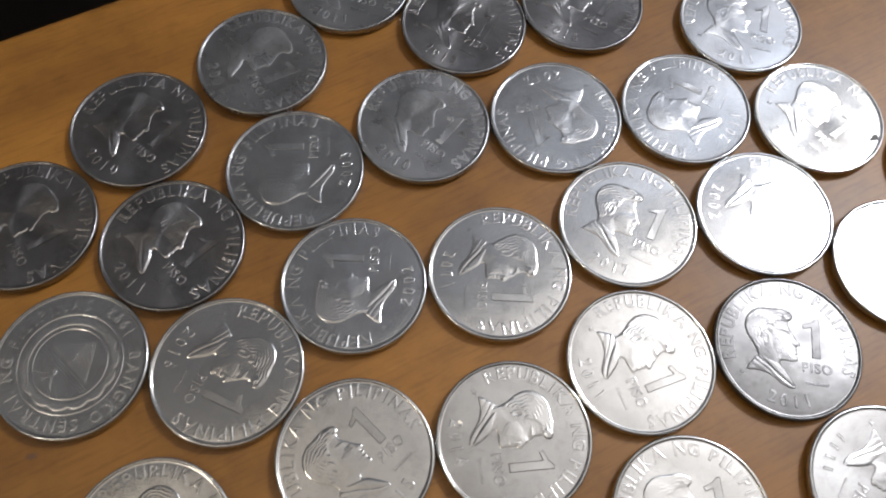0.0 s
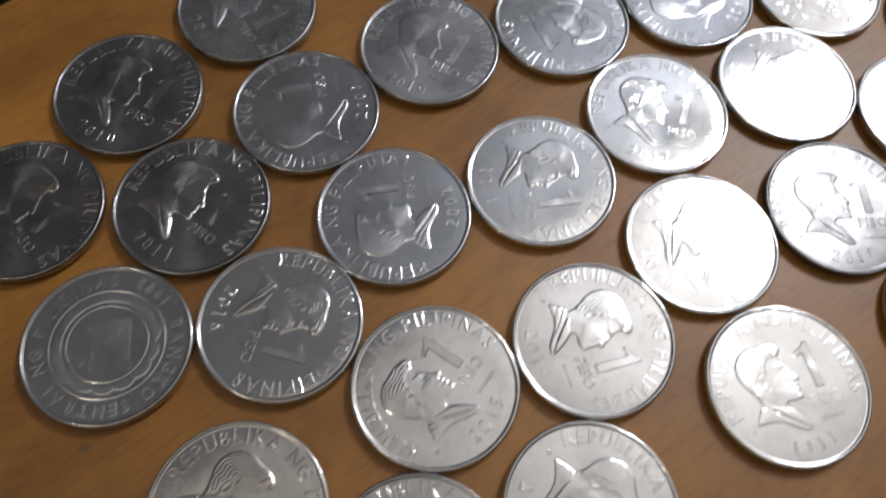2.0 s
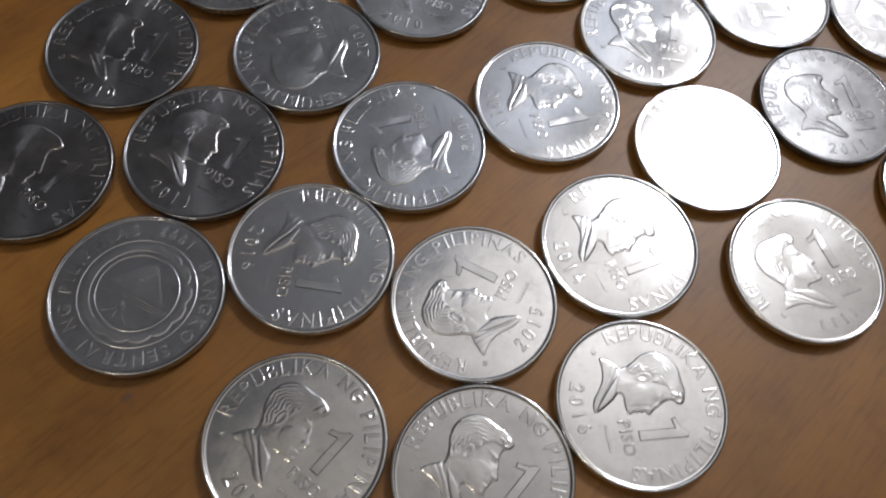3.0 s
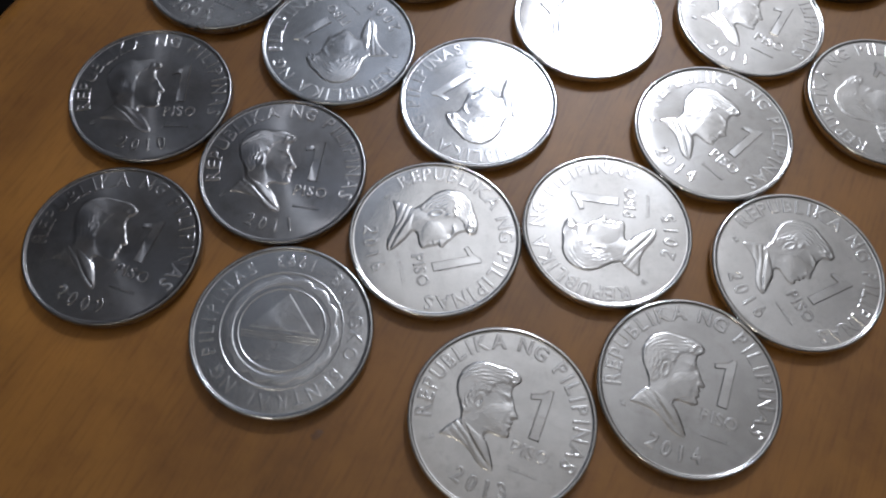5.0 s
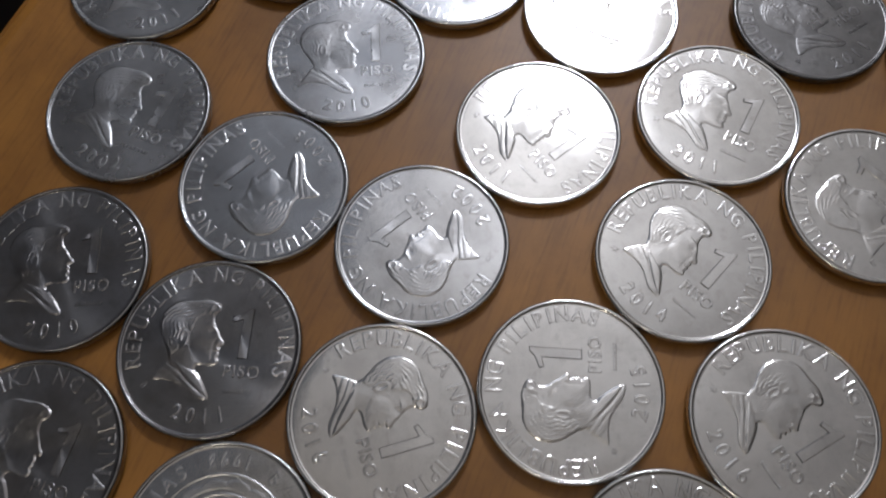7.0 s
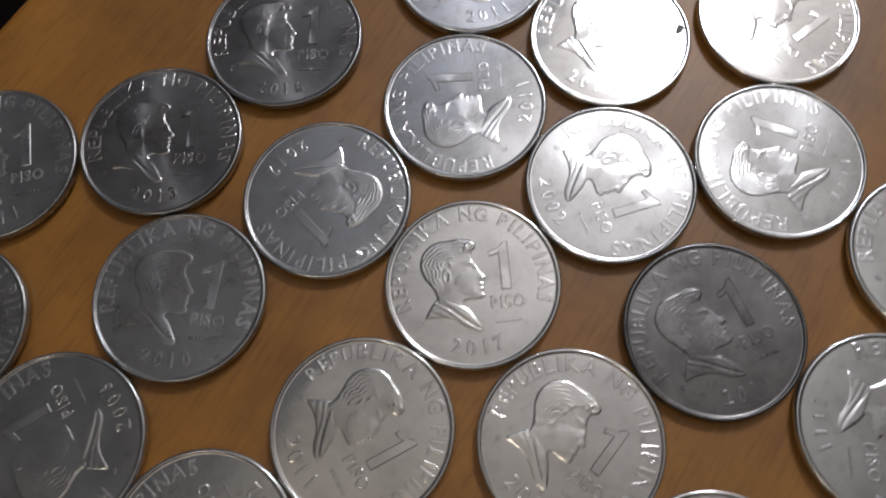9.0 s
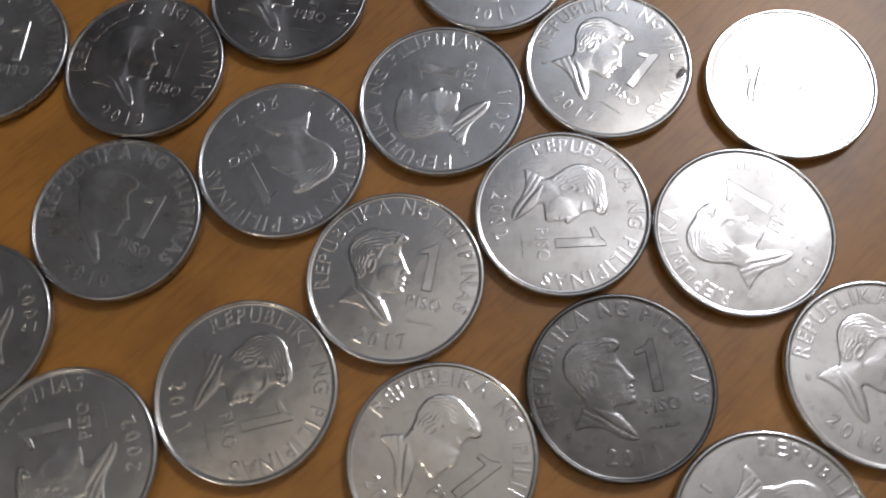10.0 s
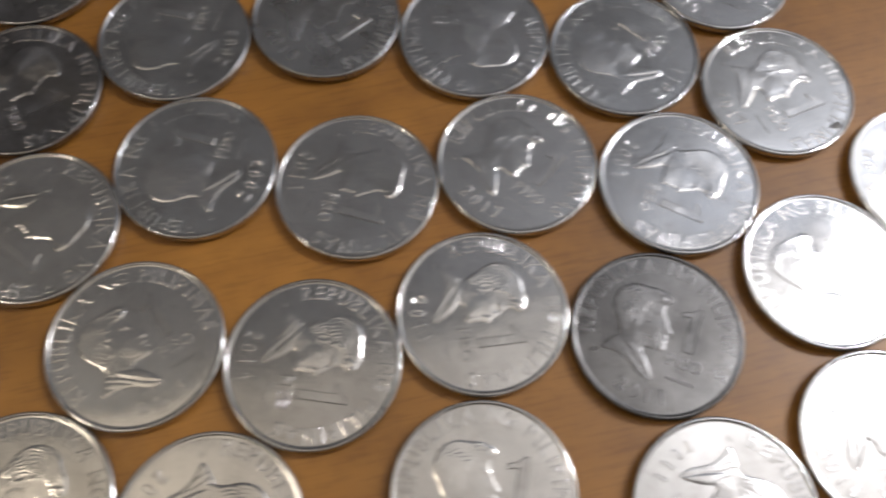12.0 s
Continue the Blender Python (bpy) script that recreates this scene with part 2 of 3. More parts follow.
def glyph(ch):
    """Flat-topped, bevelled character of unit size, centred on x, with its width."""
    if ch not in GLYPHS:
        cu = bpy.data.curves.new("glyph", "FONT")
        cu.body, cu.size, cu.extrude, cu.bevel_depth, cu.bevel_resolution, cu.resolution_u = ch, 1.0, 0.02, 0.05, 2, 3
        cu.offset = -0.012
        ob = new("glyph", cu)
        me = bpy.data.meshes.new_from_object(ob.evaluated_get(bpy.context.evaluated_depsgraph_get()))
        bpy.data.objects.remove(ob)
        co = [v.co.copy() for v in me.vertices]
        faces = [tuple(p.vertices) for p in me.polygons]
        bpy.data.meshes.remove(me)
        bpy.data.curves.remove(cu)
        x0, x1 = min(c.x for c in co), max(c.x for c in co)
        top, low = max(c.z for c in co), min(c.z for c in co)
        co = [Vector((c.x - (x0 + x1) / 2, c.y, (c.z - low) / (top - low))) for c in co]
        GLYPHS[ch] = (co, faces, x1 - x0)
    return GLYPHS[ch]


def put(bm, ch, m, size, height, wide=1.0):
    """Adds a character, its cap height size mm and relief height mm, at the pose m."""
    co, faces, _ = glyph(ch)
    k = size / 0.7
    vs = [bm.verts.new((m @ Vector((c.x * k * wide, c.y * k - size / 2, c.z * (height + 0.06) - 0.06))) * MM) for c in co]
    for f in faces:
        try:
            bm.faces.new([vs[i] for i in f])
        except ValueError:
            pass


def arc_text(bm, text, radius, start, end, size, height, wide=0.9):
    """Letters round the rim, tops outwards, from start to end in degrees clockwise from the coin's top."""
    widths = [0.55 if c == " " else (0.30 if c in "I1" else glyph(c)[2]) + 0.22 for c in text]
    total, run = sum(widths), 0.0
    for c, w in zip(text, widths):
        a = start + (end - start) * (run + w / 2) / total
        run += w
        if c != " ":
            put(bm, c, Matrix.Rotation(radians(-a), 4, "Z") @ Matrix.Translation((0, radius, 0)), size, height, wide)


def low_text(bm, text, radius, span, size, height, wide=0.9):
    """Letters along the bottom, tops inwards."""
    for i, c in enumerate(text):
        a = span * (i / (len(text) - 1) - 0.5)
        put(bm, c, Matrix.Rotation(radians(a), 4, "Z") @ Matrix.Translation((0, -radius, 0)), size, height, wide)


def line_text(bm, text, x0, x1, y, size, height, wide=0.9):
    widths = [(0.2 if c in "I1" else glyph(c)[2]) + 0.16 for c in text]
    total, run = sum(widths), 0.0
    for c, w in zip(text, widths):
        put(bm, c, Matrix.Translation((x0 + (x1 - x0) * (run + w / 2) / total, y, 0)), size, height, wide)
        run += w


def slab(bm, pts, height, inset=0.14):
    """A raised flat shape with sloped sides over a closed outline."""
    c = Vector((sum(p[0] for p in pts) / len(pts), sum(p[1] for p in pts) / len(pts)))
    low = [bm.verts.new(Vector((x, y, -0.05)) * MM) for x, y in pts]
    n = len(pts)
    area = sum(pts[i][0] * pts[(i + 1) % n][1] - pts[(i + 1) % n][0] * pts[i][1] for i in range(n))
    sgn = 1 if area > 0 else -1
    top = []
    for i in range(n):
        p, q, r = Vector(pts[i - 1]), Vector(pts[i]), Vector(pts[(i + 1) % n])
        d0, d1 = (q - p).normalized(), (r - q).normalized()
        nrm = (Vector((-d0.y, d0.x)) + Vector((-d1.y, d1.x))) * sgn
        nrm = nrm / max(nrm.length_squared / 2, 0.35)
        v = q + nrm * inset
        top.append(bm.verts.new(Vector((v.x, v.y, height)) * MM))
    order = range(n) if sgn > 0 else range(n - 1, -1, -1)
    idx = list(order)
    bm.faces.new([top[i] for i in idx])
    for k in range(n):
        i, j = idx[k], idx[(k + 1) % n]
        bm.faces.new((low[i], low[j], top[j], top[i]))


def ring(bm, radius, width, height, n=96):
    prof = [(-width, -0.04), (-width * 0.45, height * 0.8), (0, height), (width * 0.45, height * 0.8), (width, -0.04)]
    rows = [[bm.verts.new(Vector(((radius + o) * math.cos(2 * math.pi * k / n), (radius + o) * math.sin(2 * math.pi * k / n), z)) * MM) for k in range(n)]
            for o, z in prof]
    for p, q in zip(rows, rows[1:]):
        for k in range(n):
            j = (k + 1) % n
            bm.faces.new((p[k], q[k], q[j], p[j]))


def polygon_distance(X, Y, pts):
    """Signed distance to a closed outline: positive inside."""
    best = np.full(X.shape, 1e9)
    inside = np.zeros(X.shape, bool)
    n = len(pts)
    for i in range(n):
        (ax, ay), (bx, by) = pts[i], pts[(i + 1) % n]
        dx, dy = bx - ax, by - ay
        t = np.clip(((X - ax) * dx + (Y - ay) * dy) / (dx * dx + dy * dy), 0, 1)
        best = np.minimum(best, np.hypot(X - ax - t * dx, Y - ay - t * dy))
        cross = ((ay > Y) != (by > Y)) & (X < (bx - ax) * (Y - ay) / (by - ay + 1e-12) + ax)
        inside ^= cross
    return np.where(inside, best, -best)


def rounded(d, width):
    """A shoulder that climbs from nought to one over the width."""
    t = np.clip(d / width, 0, 1)
    return np.sqrt(1 - (1 - t) ** 2)


HEAD = [(0.3, 6.0), (0.85, 5.5), (0.75, 4.8), (0.15, 4.3), (0.15, 3.4), (0.45, 2.7), (0.85, 2.2), (1.25, 1.4), (1.95, 0.65), (1.75, 0.25), (1.2, 0.1), (1.6, -0.35),
        (1.25, -0.62), (1.55, -1.0), (1.2, -1.35), (1.6, -1.85), (1.35, -2.35), (0.4, -2.5), (-0.9, -2.4), (-1.5, -2.8), (-1.0, -3.9), (-4.6, -3.4), (-5.1, -1.2), (-5.7, -0.1),
        (-6.5, 1.0), (-7.0, 2.6), (-6.7, 4.2), (-5.7, 5.5), (-4.2, 6.2), (-2.6, 6.2), (-1.2, 6.4)]
HAIR = [(0.3, 6.0), (0.85, 5.5), (0.7, 4.7), (0.0, 4.2), (-1.2, 4.3), (-2.0, 3.9), (-2.4, 3.0), (-2.6, 1.7), (-3.2, 2.4), (-4.0, 2.0), (-4.2, 0.8), (-3.8, -0.2), (-4.3, -1.1), (-5.1, -1.2),
        (-5.7, -0.1), (-6.5, 1.0), (-7.0, 2.6), (-6.7, 4.2), (-5.7, 5.5), (-4.2, 6.2), (-2.6, 6.2), (-1.2, 6.4)]
COAT = [(-5.0, -1.9), (-4.0, -2.1), (-2.6, -2.7), (-1.1, -3.3), (-0.2, -4.4), (1.2, -6.8), (0.0, -6.9), (-1.1, -6.5), (-2.2, -5.6), (-3.4, -4.9), (-5.1, -4.6), (-6.9, -4.8), (-6.2, -3.5)]
LAPEL = [(-4.4, -2.1), (-2.6, -2.8), (-1.2, -3.5), (-0.3, -4.6), (1.0, -6.5), (0.1, -6.3), (-1.2, -5.0), (-2.9, -3.6)]
CHEEK = [(0.9, 1.3), (0.5, 0.5), (0.4, -0.8), (0.6, -1.9), (-0.6, -1.9), (-2.2, -1.1), (-2.4, 0.6), (-1.2, 1.5)]


def softened(pts, times):
    """The outline with its corners cut, so that it runs in curves."""
    for _ in range(times):
        nxt = []
        for (ax, ay), (bx, by) in zip(pts, pts[1:] + pts[:1]):
            nxt += [(ax * 0.78 + bx * 0.22, ay * 0.78 + by * 0.22), (ax * 0.22 + bx * 0.78, ay * 0.22 + by * 0.78)]
        pts = nxt
    return pts


def bust():
    """A plain head-and-shoulders profile in low relief, with combed hair, an ear and a pointed collar."""
    step = 0.075
    xs, ys = np.arange(-7.4, 2.4, step), np.arange(-7.3, 6.9, step)
    X, Y = np.meshgrid(xs, ys)
    head, hair, coat, lapel, cheek = (polygon_distance(X, Y, softened(p, n)) for p, n in ((HEAD, 1), (HAIR, 2), (COAT, 1), (LAPEL, 1), (CHEEK, 2)))
    h = np.where(head > 0, 0.085 * rounded(head, 0.38) + 0.045 * np.clip(head / 2.6, 0, 1), 0)
    # locks follow the outline of the skull and part at the temple
    ang = np.arctan2(Y - 1.4, X + 3.0)
    flow = head + 0.22 * np.sin(2.3 * ang + 0.7) + 0.10 * np.sin(7.0 * ang + 1.9 * head) + 0.04 * np.sin(17.0 * ang)
    locks = (0.5 + 0.5 * np.sin(2 * math.pi * flow / 0.47)) * (0.65 + 0.35 * np.sin(5.1 * ang + 2.6 * head))
    h = h + np.where(hair > 0, (0.016 + 0.028 * locks) * rounded(hair, 0.25), 0)
    quiff = np.hypot((X - 0.05) / 0.62, (Y - 5.15) / 0.55)
    h = h + 0.030 * np.exp(-((quiff - 0.9) / 0.28) ** 2)
    ear = np.hypot((X + 3.42) / 0.52, (Y - 1.0) / 1.05)
    h = h + np.where(head > 0.3, 0.024 * np.exp(-((ear - 0.85) / 0.26) ** 2) - 0.02 * np.exp(-(ear / 0.4) ** 2), 0)
    h = h + np.where(head > 0.1, 0.022 * rounded(cheek, 1.1), 0)
    brow = 0.032 * np.exp(-((X + 0.35) / 0.75) ** 2 - ((Y - 2.75 + 0.12 * X) / 0.2) ** 2)
    socket = -0.040 * np.exp(-((X - 0.15) / 0.5) ** 2 - ((Y - 2.05) / 0.34) ** 2)
    mouth = -0.028 * np.exp(-((X - 1.0) / 0.5) ** 2 - ((Y + 0.66) / 0.12) ** 2)
    wing = 0.024 * np.exp(-((X - 1.05) / 0.26) ** 2 - ((Y - 0.55) / 0.3) ** 2)
    h = h + np.where(head > 0.12, brow + socket + mouth + wing, 0)
    c = np.where(coat > 0, 0.080 * rounded(coat, 0.30) + 0.03 * np.clip(coat / 1.2, 0, 1), 0)
    c = c + np.where(lapel > 0, 0.042 * rounded(lapel, 0.25), 0)
    fold = (X + 4.4) * 0.60 + (Y + 2.1) * 0.80
    for at, deep, wide in ((-0.55, 0.045, 0.13), (-1.25, 0.022, 0.12), (-2.1, 0.014, 0.2)):
        c = c - np.where(coat > 0.15, deep * np.exp(-((fold - at - 0.10 * np.sin(1.3 * X)) / wide) ** 2), 0)
    h = np.maximum(h, c)
    # soften the steps a little
    for _ in range(1):
        p = np.pad(h, 1, mode="edge")
        h = (4 * h + p[:-2, 1:-1] + p[2:, 1:-1] + p[1:-1, :-2] + p[1:-1, 2:]) / 8
    h = h - 0.012
    bm = bmesh.new()
    live = h > -0.011
    grow = np.pad(live, 1)
    live = live | grow[:-2, 1:-1] | grow[2:, 1:-1] | grow[1:-1, :-2] | grow[1:-1, 2:]
    vs = {}
    for j, i in np.argwhere(live):
        vs[(j, i)] = bm.verts.new(Vector((X[j, i], Y[j, i], h[j, i])) * MM)
    for (j, i) in list(vs):
        quad = [vs.get(k) for k in ((j, i), (j, i + 1), (j + 1, i + 1), (j + 1, i))]
        if all(quad):
            bm.faces.new(quad)
    return bm


def star(bm, x, y, r, height, points=5, turn=0.0):
    pts = []
    for k in range(points * 2):
        a = math.pi * k / points + math.pi / 2 + turn
        rr = r if k % 2 == 0 else r * 0.42
        pts.append((x + rr * math.cos(a), y + rr * math.sin(a)))
    slab(bm, pts, height, inset=r * 0.12)


def filled(fn, *args, **kw):
    bm = bmesh.new()
    fn(bm, *args, **kw)
    return bm


def numeral_one():
    bm = bmesh.new()
    slab(bm, [(3.75, -1.45), (5.25, -1.45), (5.30, 5.45), (4.55, 5.45), (3.9, 4.75), (2.35, 4.15), (2.55, 3.35), (3.80, 3.70)], 0.10, 0.16)
    return bm


def maker_bar():
    bm = bmesh.new()
    # a line of unreadable marks on one low base
    pts = [(6.3, -5.85), (2.6, -5.85)]
    for x0, x1 in ((2.6, 2.95), (3.15, 3.5), (3.7, 4.05), (4.4, 4.75), (4.95, 5.3), (5.5, 5.75), (5.95, 6.3)):
        pts += [(x0, -5.75), (x0, -5.35), (x1, -5.35), (x1, -5.75)]
    slab(bm, pts, 0.08, 0.05)
    return bm


def mint_mark():
    bm = bmesh.new()
    star(bm, -7.5, -5.3, 0.62, 0.10, 6)
    return bm


def seal_emblem():
    """Mountain triangle, bars, stars and dots inside the seal."""
    bm = bmesh.new()
    slab(bm, [(-5.0, 0.5), (5.0, 0.5), (0.25, -5.3), (-0.25, -5.3)], 0.045, 0.5)
    for y, half in ((0.75, 5.3), (1.15, 5.2), (1.55, 5.0)):
        slab(bm, [(-half, y - 0.13), (half, y - 0.13), (half, y + 0.13), (-half, y + 0.13)], 0.10, 0.12)
    star(bm, 0.5, 2.5, 0.85, 0.16, 8)
    for x in (-3.0, -1.0, 1.2, 3.1):
        slab(bm, [(0.5 + 0.12 * x, 3.1), (x - 0.55, 4.55), (x + 0.35, 4.55)], 0.08, 0.10)
    for x, y in ((0.0, -4.1), (0.55, -3.3), (-0.55, -3.3), (0.0, -2.6), (0.5, -1.9), (-0.5, -1.9), (0.0, -1.2), (3.3, -0.2), (-3.4, -0.2)):
        star(bm, x, y, 0.42, 0.18, 6)
    return bm


def gear_teeth():
    bm = bmesh.new()
    n = 224
    rows = []
    for inset, z in ((0.14, -0.04), (0.0, 0.03), (-0.22, 0.075), (None, 0.065), (6.15, -0.04)):
        row = []
        for k in range(n):
            t = 2 * math.pi * k / n
            lobe = 6.95 + 0.50 * abs(math.cos(7 * t)) ** 0.8
            r = lobe + inset if inset is not None and inset < 1 else (6.35 if inset is None else inset)
            row.append(bm.verts.new(Vector((r * math.cos(t), r * math.sin(t), z)) * MM))
        rows.append(row)
    for p, q in zip(rows, rows[1:]):
        for k in range(n):
            j = (k + 1) % n
            bm.faces.new((p[k], p[j], q[j], q[k]))
    return bm


LEGEND = "REPUBLIKA NG PILIPINAS"
SHAPES = {}


def shape(kind, mat_name):
    """The mesh of a coin part in one of the metals, built once and shared."""
    key = (kind, mat_name)
    if key not in SHAPES:
        base = next((m for (k, _), m in SHAPES.items() if k == kind), None)
        if base is not None:
            me = base.copy()
            me.materials.clear()
            me.materials.append((METALS if kind == "body" else RAISED)[mat_name])
        else:
            if kind == "body":
                bm = coin_body()
            elif kind == "legend":
                bm = filled(arc_text, LEGEND, 9.95, -111, 112, 2.0, 0.085, 0.90)
            elif kind == "bust":
                bm = bust()
            elif kind == "numeral":
                bm = numeral_one()
            elif kind == "denomination":
                bm = filled(line_text, "PISO", 2.1, 7.0, -3.0, 1.6, 0.08)
            elif kind == "maker":
                bm = maker_bar()
            elif kind == "mint":
                bm = mint_mark()
            elif kind == "seal_legend":
                bm = filled(arc_text, "BANGKO SENTRAL NG PILIPINAS", 9.7, -148, 148, 1.75, 0.085)
            elif kind == "seal_year":
                bm = filled(low_text, "1993", 9.7, 27, 1.6, 0.08)
            elif kind == "outer_ring":
                bm = filled(ring, 8.0, 0.20, 0.10)
            elif kind == "inner_ring":
                bm = filled(ring, 5.65, 0.20, 0.10)
            elif kind == "emblem":
                bm = seal_emblem()
            elif kind == "teeth":
                bm = gear_teeth()
            elif kind == "worn date":
                bm = bmesh.new()
                for k in range(4):
                    m = Matrix.Rotation(radians(36 * (k / 3 - 0.5)), 2)
                    slab(bm, [tuple(m @ Vector(p)) for p in ((-0.35, -9.8), (0.35, -9.8), (0.35, -8.1), (-0.35, -8.1))], 0.06, 0.2)
            else:
                bm = filled(low_text, kind, 8.95, 36, 1.9, 0.085)
            me = mesh_of(kind, bm, (METALS if kind == "body" else RAISED)[mat_name], smooth=kind in ("body", "bust", "outer_ring", "inner_ring"))
        SHAPES[key] = me
    return SHAPES[key]


LOOKS = {
    "tarnished": "dark grey tarnished steel one-piso coin dated %s on the table",
    "bright": "bright silvery steel one-piso coin dated %s on the table",
    "grey": "grey slightly worn steel one-piso coin dated %s on the table",
    "dark": "smooth dark-reflecting steel one-piso coin dated %s on the table",
    "worn": "dull dark worn steel one-piso coin dated %s on the table",
}


def coin(x, y, turn, year, look_name, crisp):
    c = new("coin")
    c.location = (x * MM, y * MM, 0)
    c.rotation_euler = (0, 0, radians(turn))
    z = 1.652 * MM
    part("body", shape("body", look_name), c)
    if year == "seal":
        tagged(c, "grey steel coin with its bank seal side up on the table", "coin", "coins on the table")
        part("inscription", shape("seal_legend", look_name), c, "raised lettering round the rim", z, crisp)
        part("date", shape("seal_year", look_name), c, "", z, crisp)
        part("outer_ring", shape("outer_ring", look_name), c, "", z, crisp)
        part("inner_ring", shape("inner_ring", look_name), c, "", z, crisp)
        part("emblem", shape("emblem", look_name), c, "raised emblem with stars and bars", z, crisp)
        part("gear_teeth", shape("teeth", look_name), c, "", z, crisp)
        return c
    tagged(c, LOOKS[look_name] % year if year.isdigit() else LOOKS[look_name].replace(" dated %s", " with worn date"), "coin", "coins on the table")
    part("inscription", shape("legend", look_name), c, "raised lettering round the rim", z, crisp * 0.8)
    part("bust_relief", shape("bust", look_name), c, "plain raised profile relief", z, crisp)
    part("numeral", shape("numeral", look_name), c, "large raised number one", z, crisp)
    part("denomination", shape("denomination", look_name), c, "", z, crisp)
    part("date", shape(year, look_name), c, "", z, crisp)
    part("maker_line", shape("maker", look_name), c, "", z, crisp)
    part("mint_mark", shape("mint", look_name), c, "", z, crisp)
    return c


# place in millimetres, turn in degrees, date, metal, sharpness of the relief
# some metals are picked for how bright or dark the coin's reflection falls
COINS = [
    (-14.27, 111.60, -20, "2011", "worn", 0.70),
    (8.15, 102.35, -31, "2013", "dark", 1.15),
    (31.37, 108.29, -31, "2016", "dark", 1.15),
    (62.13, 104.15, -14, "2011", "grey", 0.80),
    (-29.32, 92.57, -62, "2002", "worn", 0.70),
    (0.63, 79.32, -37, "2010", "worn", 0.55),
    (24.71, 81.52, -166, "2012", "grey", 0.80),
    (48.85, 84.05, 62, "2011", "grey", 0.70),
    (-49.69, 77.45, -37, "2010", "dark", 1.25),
    (-21.56, 69.61, 92, "2003", "grey", 0.90),
    (35.83, 60.28, -26, "2017", "bright", 1.00),
    (59.96, 62.73, -103, "2002", "grey", 0.70),
    (82.16, 53.44, 38, "worn date", "grey", 0.60),
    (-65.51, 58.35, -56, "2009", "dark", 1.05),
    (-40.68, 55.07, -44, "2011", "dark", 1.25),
    (73.37, 82.62, -53, "2017", "bright", 1.00),
    (-10.41, 48.38, 89, "2002", "grey", 0.90),
    (13.62, 50.86, -92, "2011", "bright", 0.80),
    (35.63, 35.95, -69, "2011", "bright", 1.00),
    (59.71, 38.41, -8, "2011", "tarnished", 0.70),
    (-53.52, 34.54, 136, "seal", "grey", 0.45),
    (-29.32, 33.72, -114, "2016", "bright", 1.00),
    (-8.96, 20.69, 46, "2015", "bright", 0.90),
    (14.97, 23.68, -84, "2014", "bright", 1.00),
    (40.86, 12.23, 4, "worn date", "bright", 0.70),
    (71.15, 17.07, -122, "worn date", "grey", 0.90),
    (-37.40, 8.49, -57, "2013", "bright", 1.00),
    (-15.39, -2.47, -57, "2014", "bright", 1.00),
    (8.43, 0.47, -101, "2016", "bright", 1.00),
    (96.79, 72.37, -83, "2015", "bright", 1.00),
    (91.32, 31.11, -47, "2016", "grey", 1.00),
]
made = [coin(*row) for row in COINS]


# ---------------------------------------------------------------- small things
def blot(name, x, y, rx, ry, height, mat, seed):
    """A low crust with an uneven outline."""
    rng = random.Random(seed)
    bm = bmesh.new()
    n = 18
    rim = [rng.uniform(0.7, 1.1) for _ in range(n)]
    mid = bm.verts.new((0, 0, height * MM))
    rows = []
    for f, z in ((0.55, height * 0.85), (1.0, 0.0)):
        rows.append([bm.verts.new((rx * f * rim[k] * math.cos(2 * math.pi * k / n) * MM, ry * f * rim[k] * math.sin(2 * math.pi * k / n) * MM, z * MM)) for k in range(n)])
    for k in range(n):
        j = (k + 1) % n
        bm.faces.new((mid, rows[0][k], rows[0][j]))
        bm.faces.new((rows[0][k], rows[1][k], rows[1][j], rows[0][j]))
    ob = new(name, mesh_of(name, bm, mat))
    ob.location = (x * MM, y * MM, 0)
    return ob


GRIME = plaster("grime", (0.13, 0.065, 0.03), (0.19, 0.09, 0.04), 0.5)
tagged(blot("stain", -57.2, 20.7, 0.95, 0.55, 0.06, GRIME, 3), "small dark dried stain on the table top", "stain")


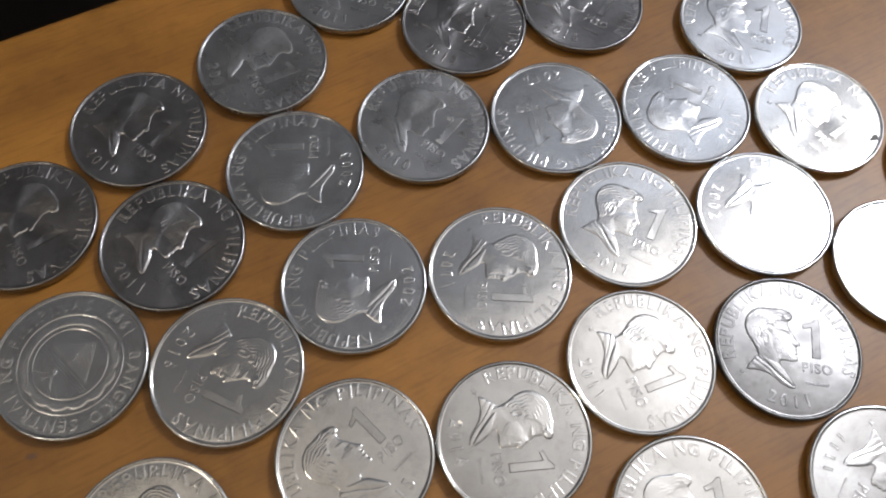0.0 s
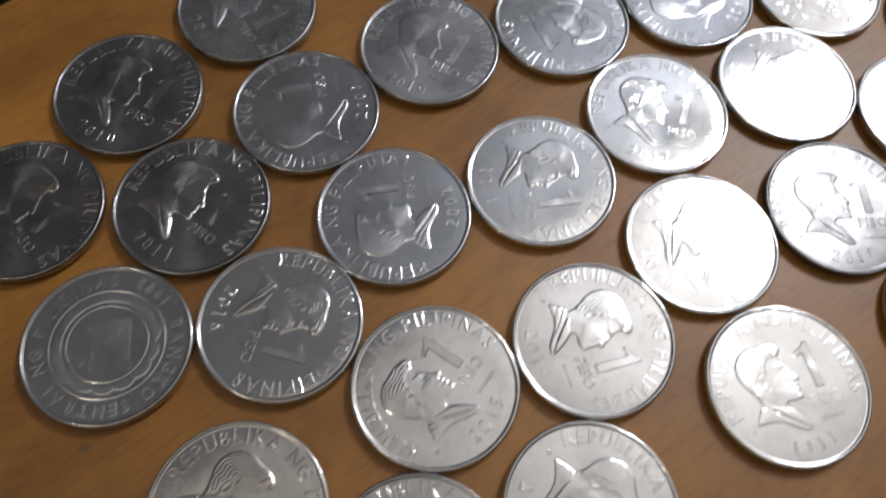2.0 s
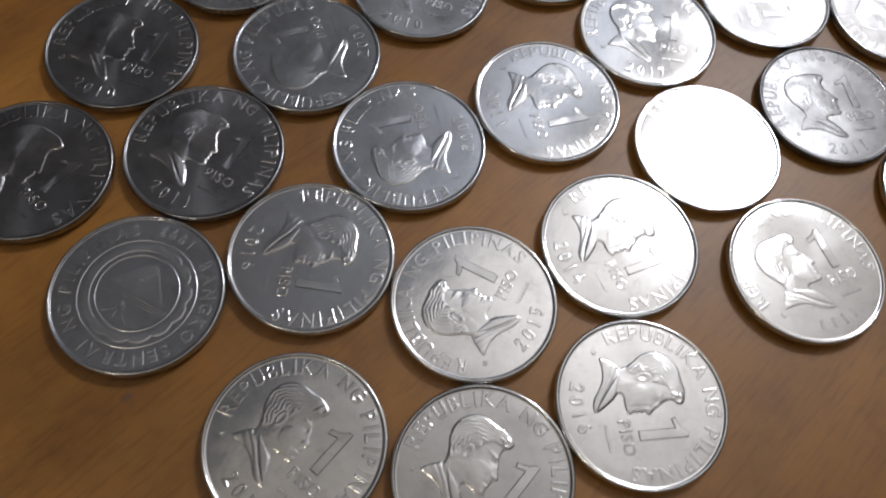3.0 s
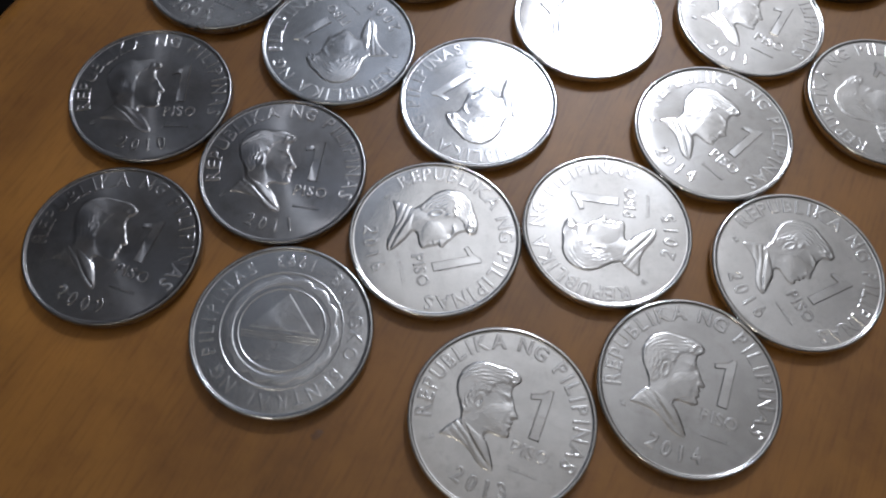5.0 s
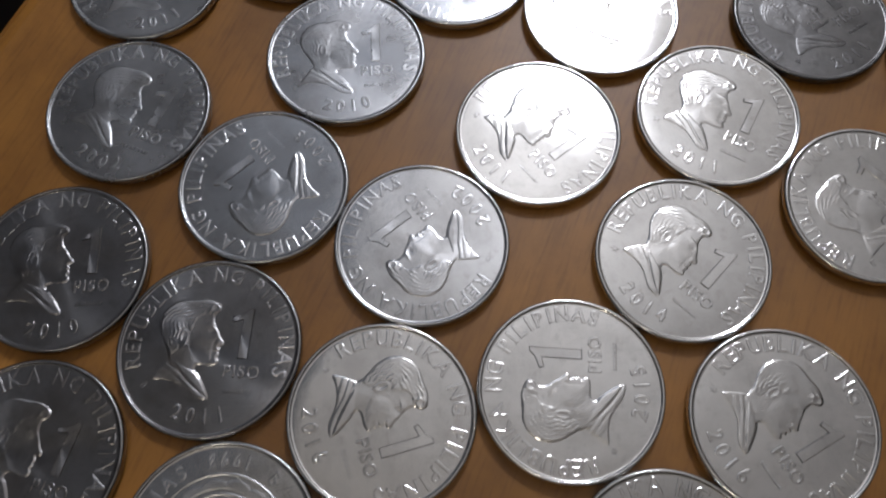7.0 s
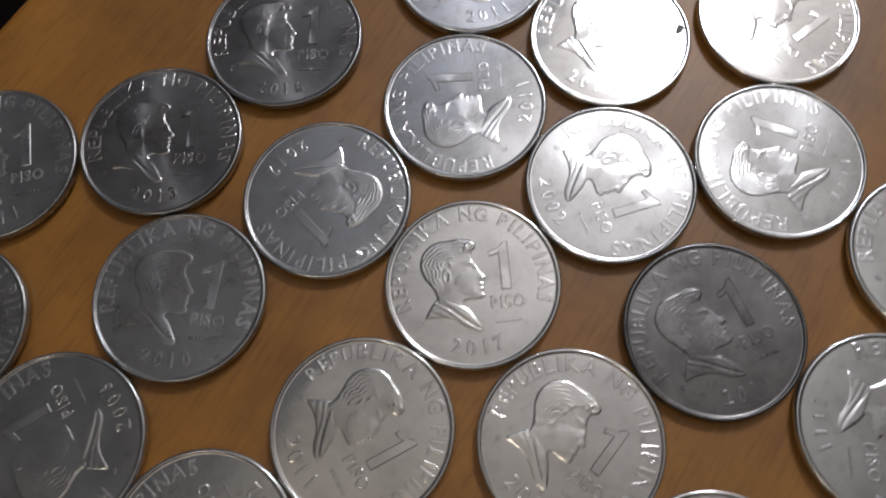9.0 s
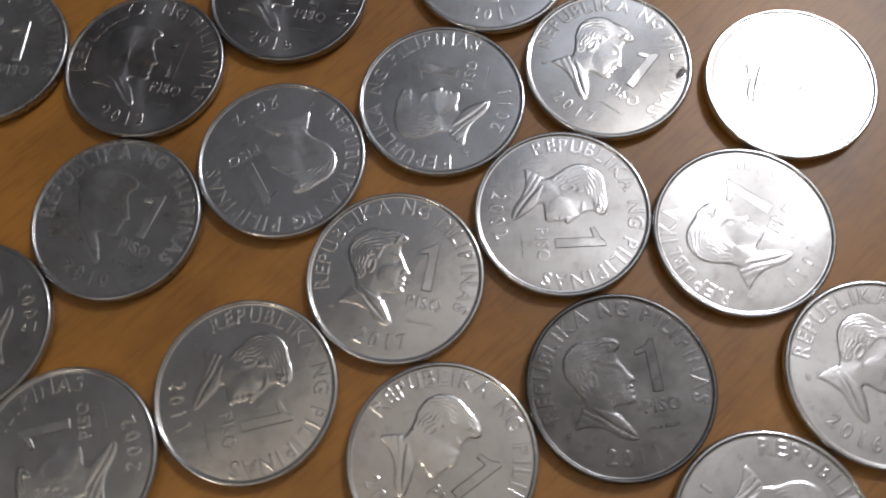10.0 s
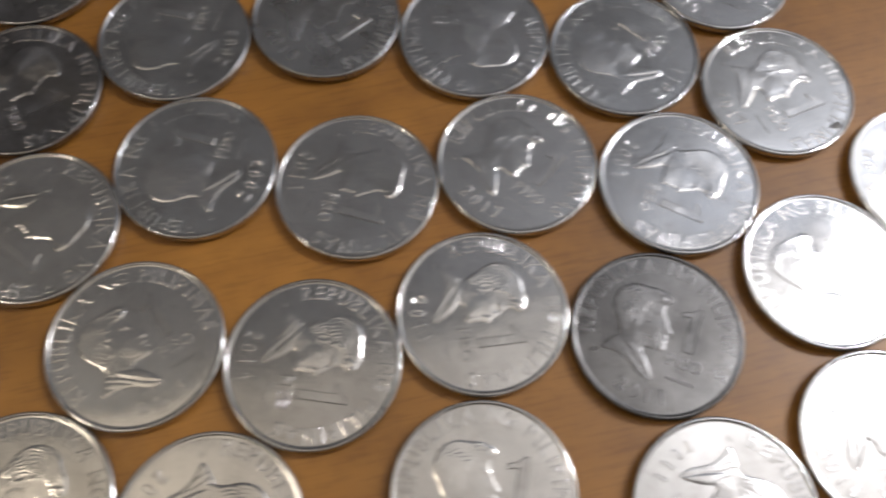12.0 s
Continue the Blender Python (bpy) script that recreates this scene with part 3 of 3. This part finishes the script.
spotted = min(made, key=lambda c: (c.location.x - 0.0735) ** 2 + (c.location.y - 0.0825) ** 2)
TARNISH = plaster("black_tarnish", (0.09, 0.09, 0.09), (0.20, 0.195, 0.19), 0.4)
spot = blot("tarnish_spot", 82.7, 78.0, 0.75, 1.25, 0.17, TARNISH, 8)
spot.location = spotted.rotation_euler.to_matrix().inverted() @ (Vector((82.7 * MM, 78.0 * MM, 0)) - Vector((spotted.location.x, spotted.location.y, 0))) + Vector((0, 0, 1.655 * MM))
spot.parent = spotted
tagged(spot, "small black tarnish spot")


def wooden_disc():
    """A low round piece of reddish wood with a rounded shoulder."""
    m, nt, bsdf = material("red_brown_wood")
    n = add(nt, "ShaderNodeTexNoise", Scale=220.0, Detail=5.0)
    nt.links.new(coords(nt, (1, 6, 1)), n.inputs["Vector"])
    col = ramp(nt, n.outputs["Fac"], [(0.3, (0.10, 0.030, 0.012)), (0.7, (0.17, 0.055, 0.022))])
    nt.links.new(col.outputs["Color"], bsdf.inputs["Base Color"])
    bsdf.inputs["Roughness"].default_value = 0.5
    prof = [(0, 0), (11.6, 0), (12.0, 0.5), (12.1, 2.5), (11.8, 4.2), (10.9, 5.2), (9.4, 5.6), (0, 5.8)]
    bm = bmesh.new()
    k = 64
    rows = [[bm.verts.new(Vector((r * math.cos(2 * math.pi * i / k), r * math.sin(2 * math.pi * i / k), z)) * MM) for i in range(k)] for r, z in prof[1:-1]]
    ends = [bm.verts.new((0, 0, 0)), bm.verts.new((0, 0, prof[-1][1] * MM))]
    for p, q in zip(rows, rows[1:]):
        for i in range(k):
            j = (i + 1) % k
            bm.faces.new((p[i], p[j], q[j], q[i]))
    for i in range(k):
        j = (i + 1) % k
        bm.faces.new((ends[0], rows[0][j], rows[0][i]))
        bm.faces.new((ends[1], rows[-1][i], rows[-1][j]))
    ob = new("wooden_disc", mesh_of("wooden_disc", bm, m))
    ob.location = (129.4 * MM, 108.5 * MM, 0)
    return tagged(ob, "reddish-brown round wooden piece lying on the table", "disc")


wooden_disc()
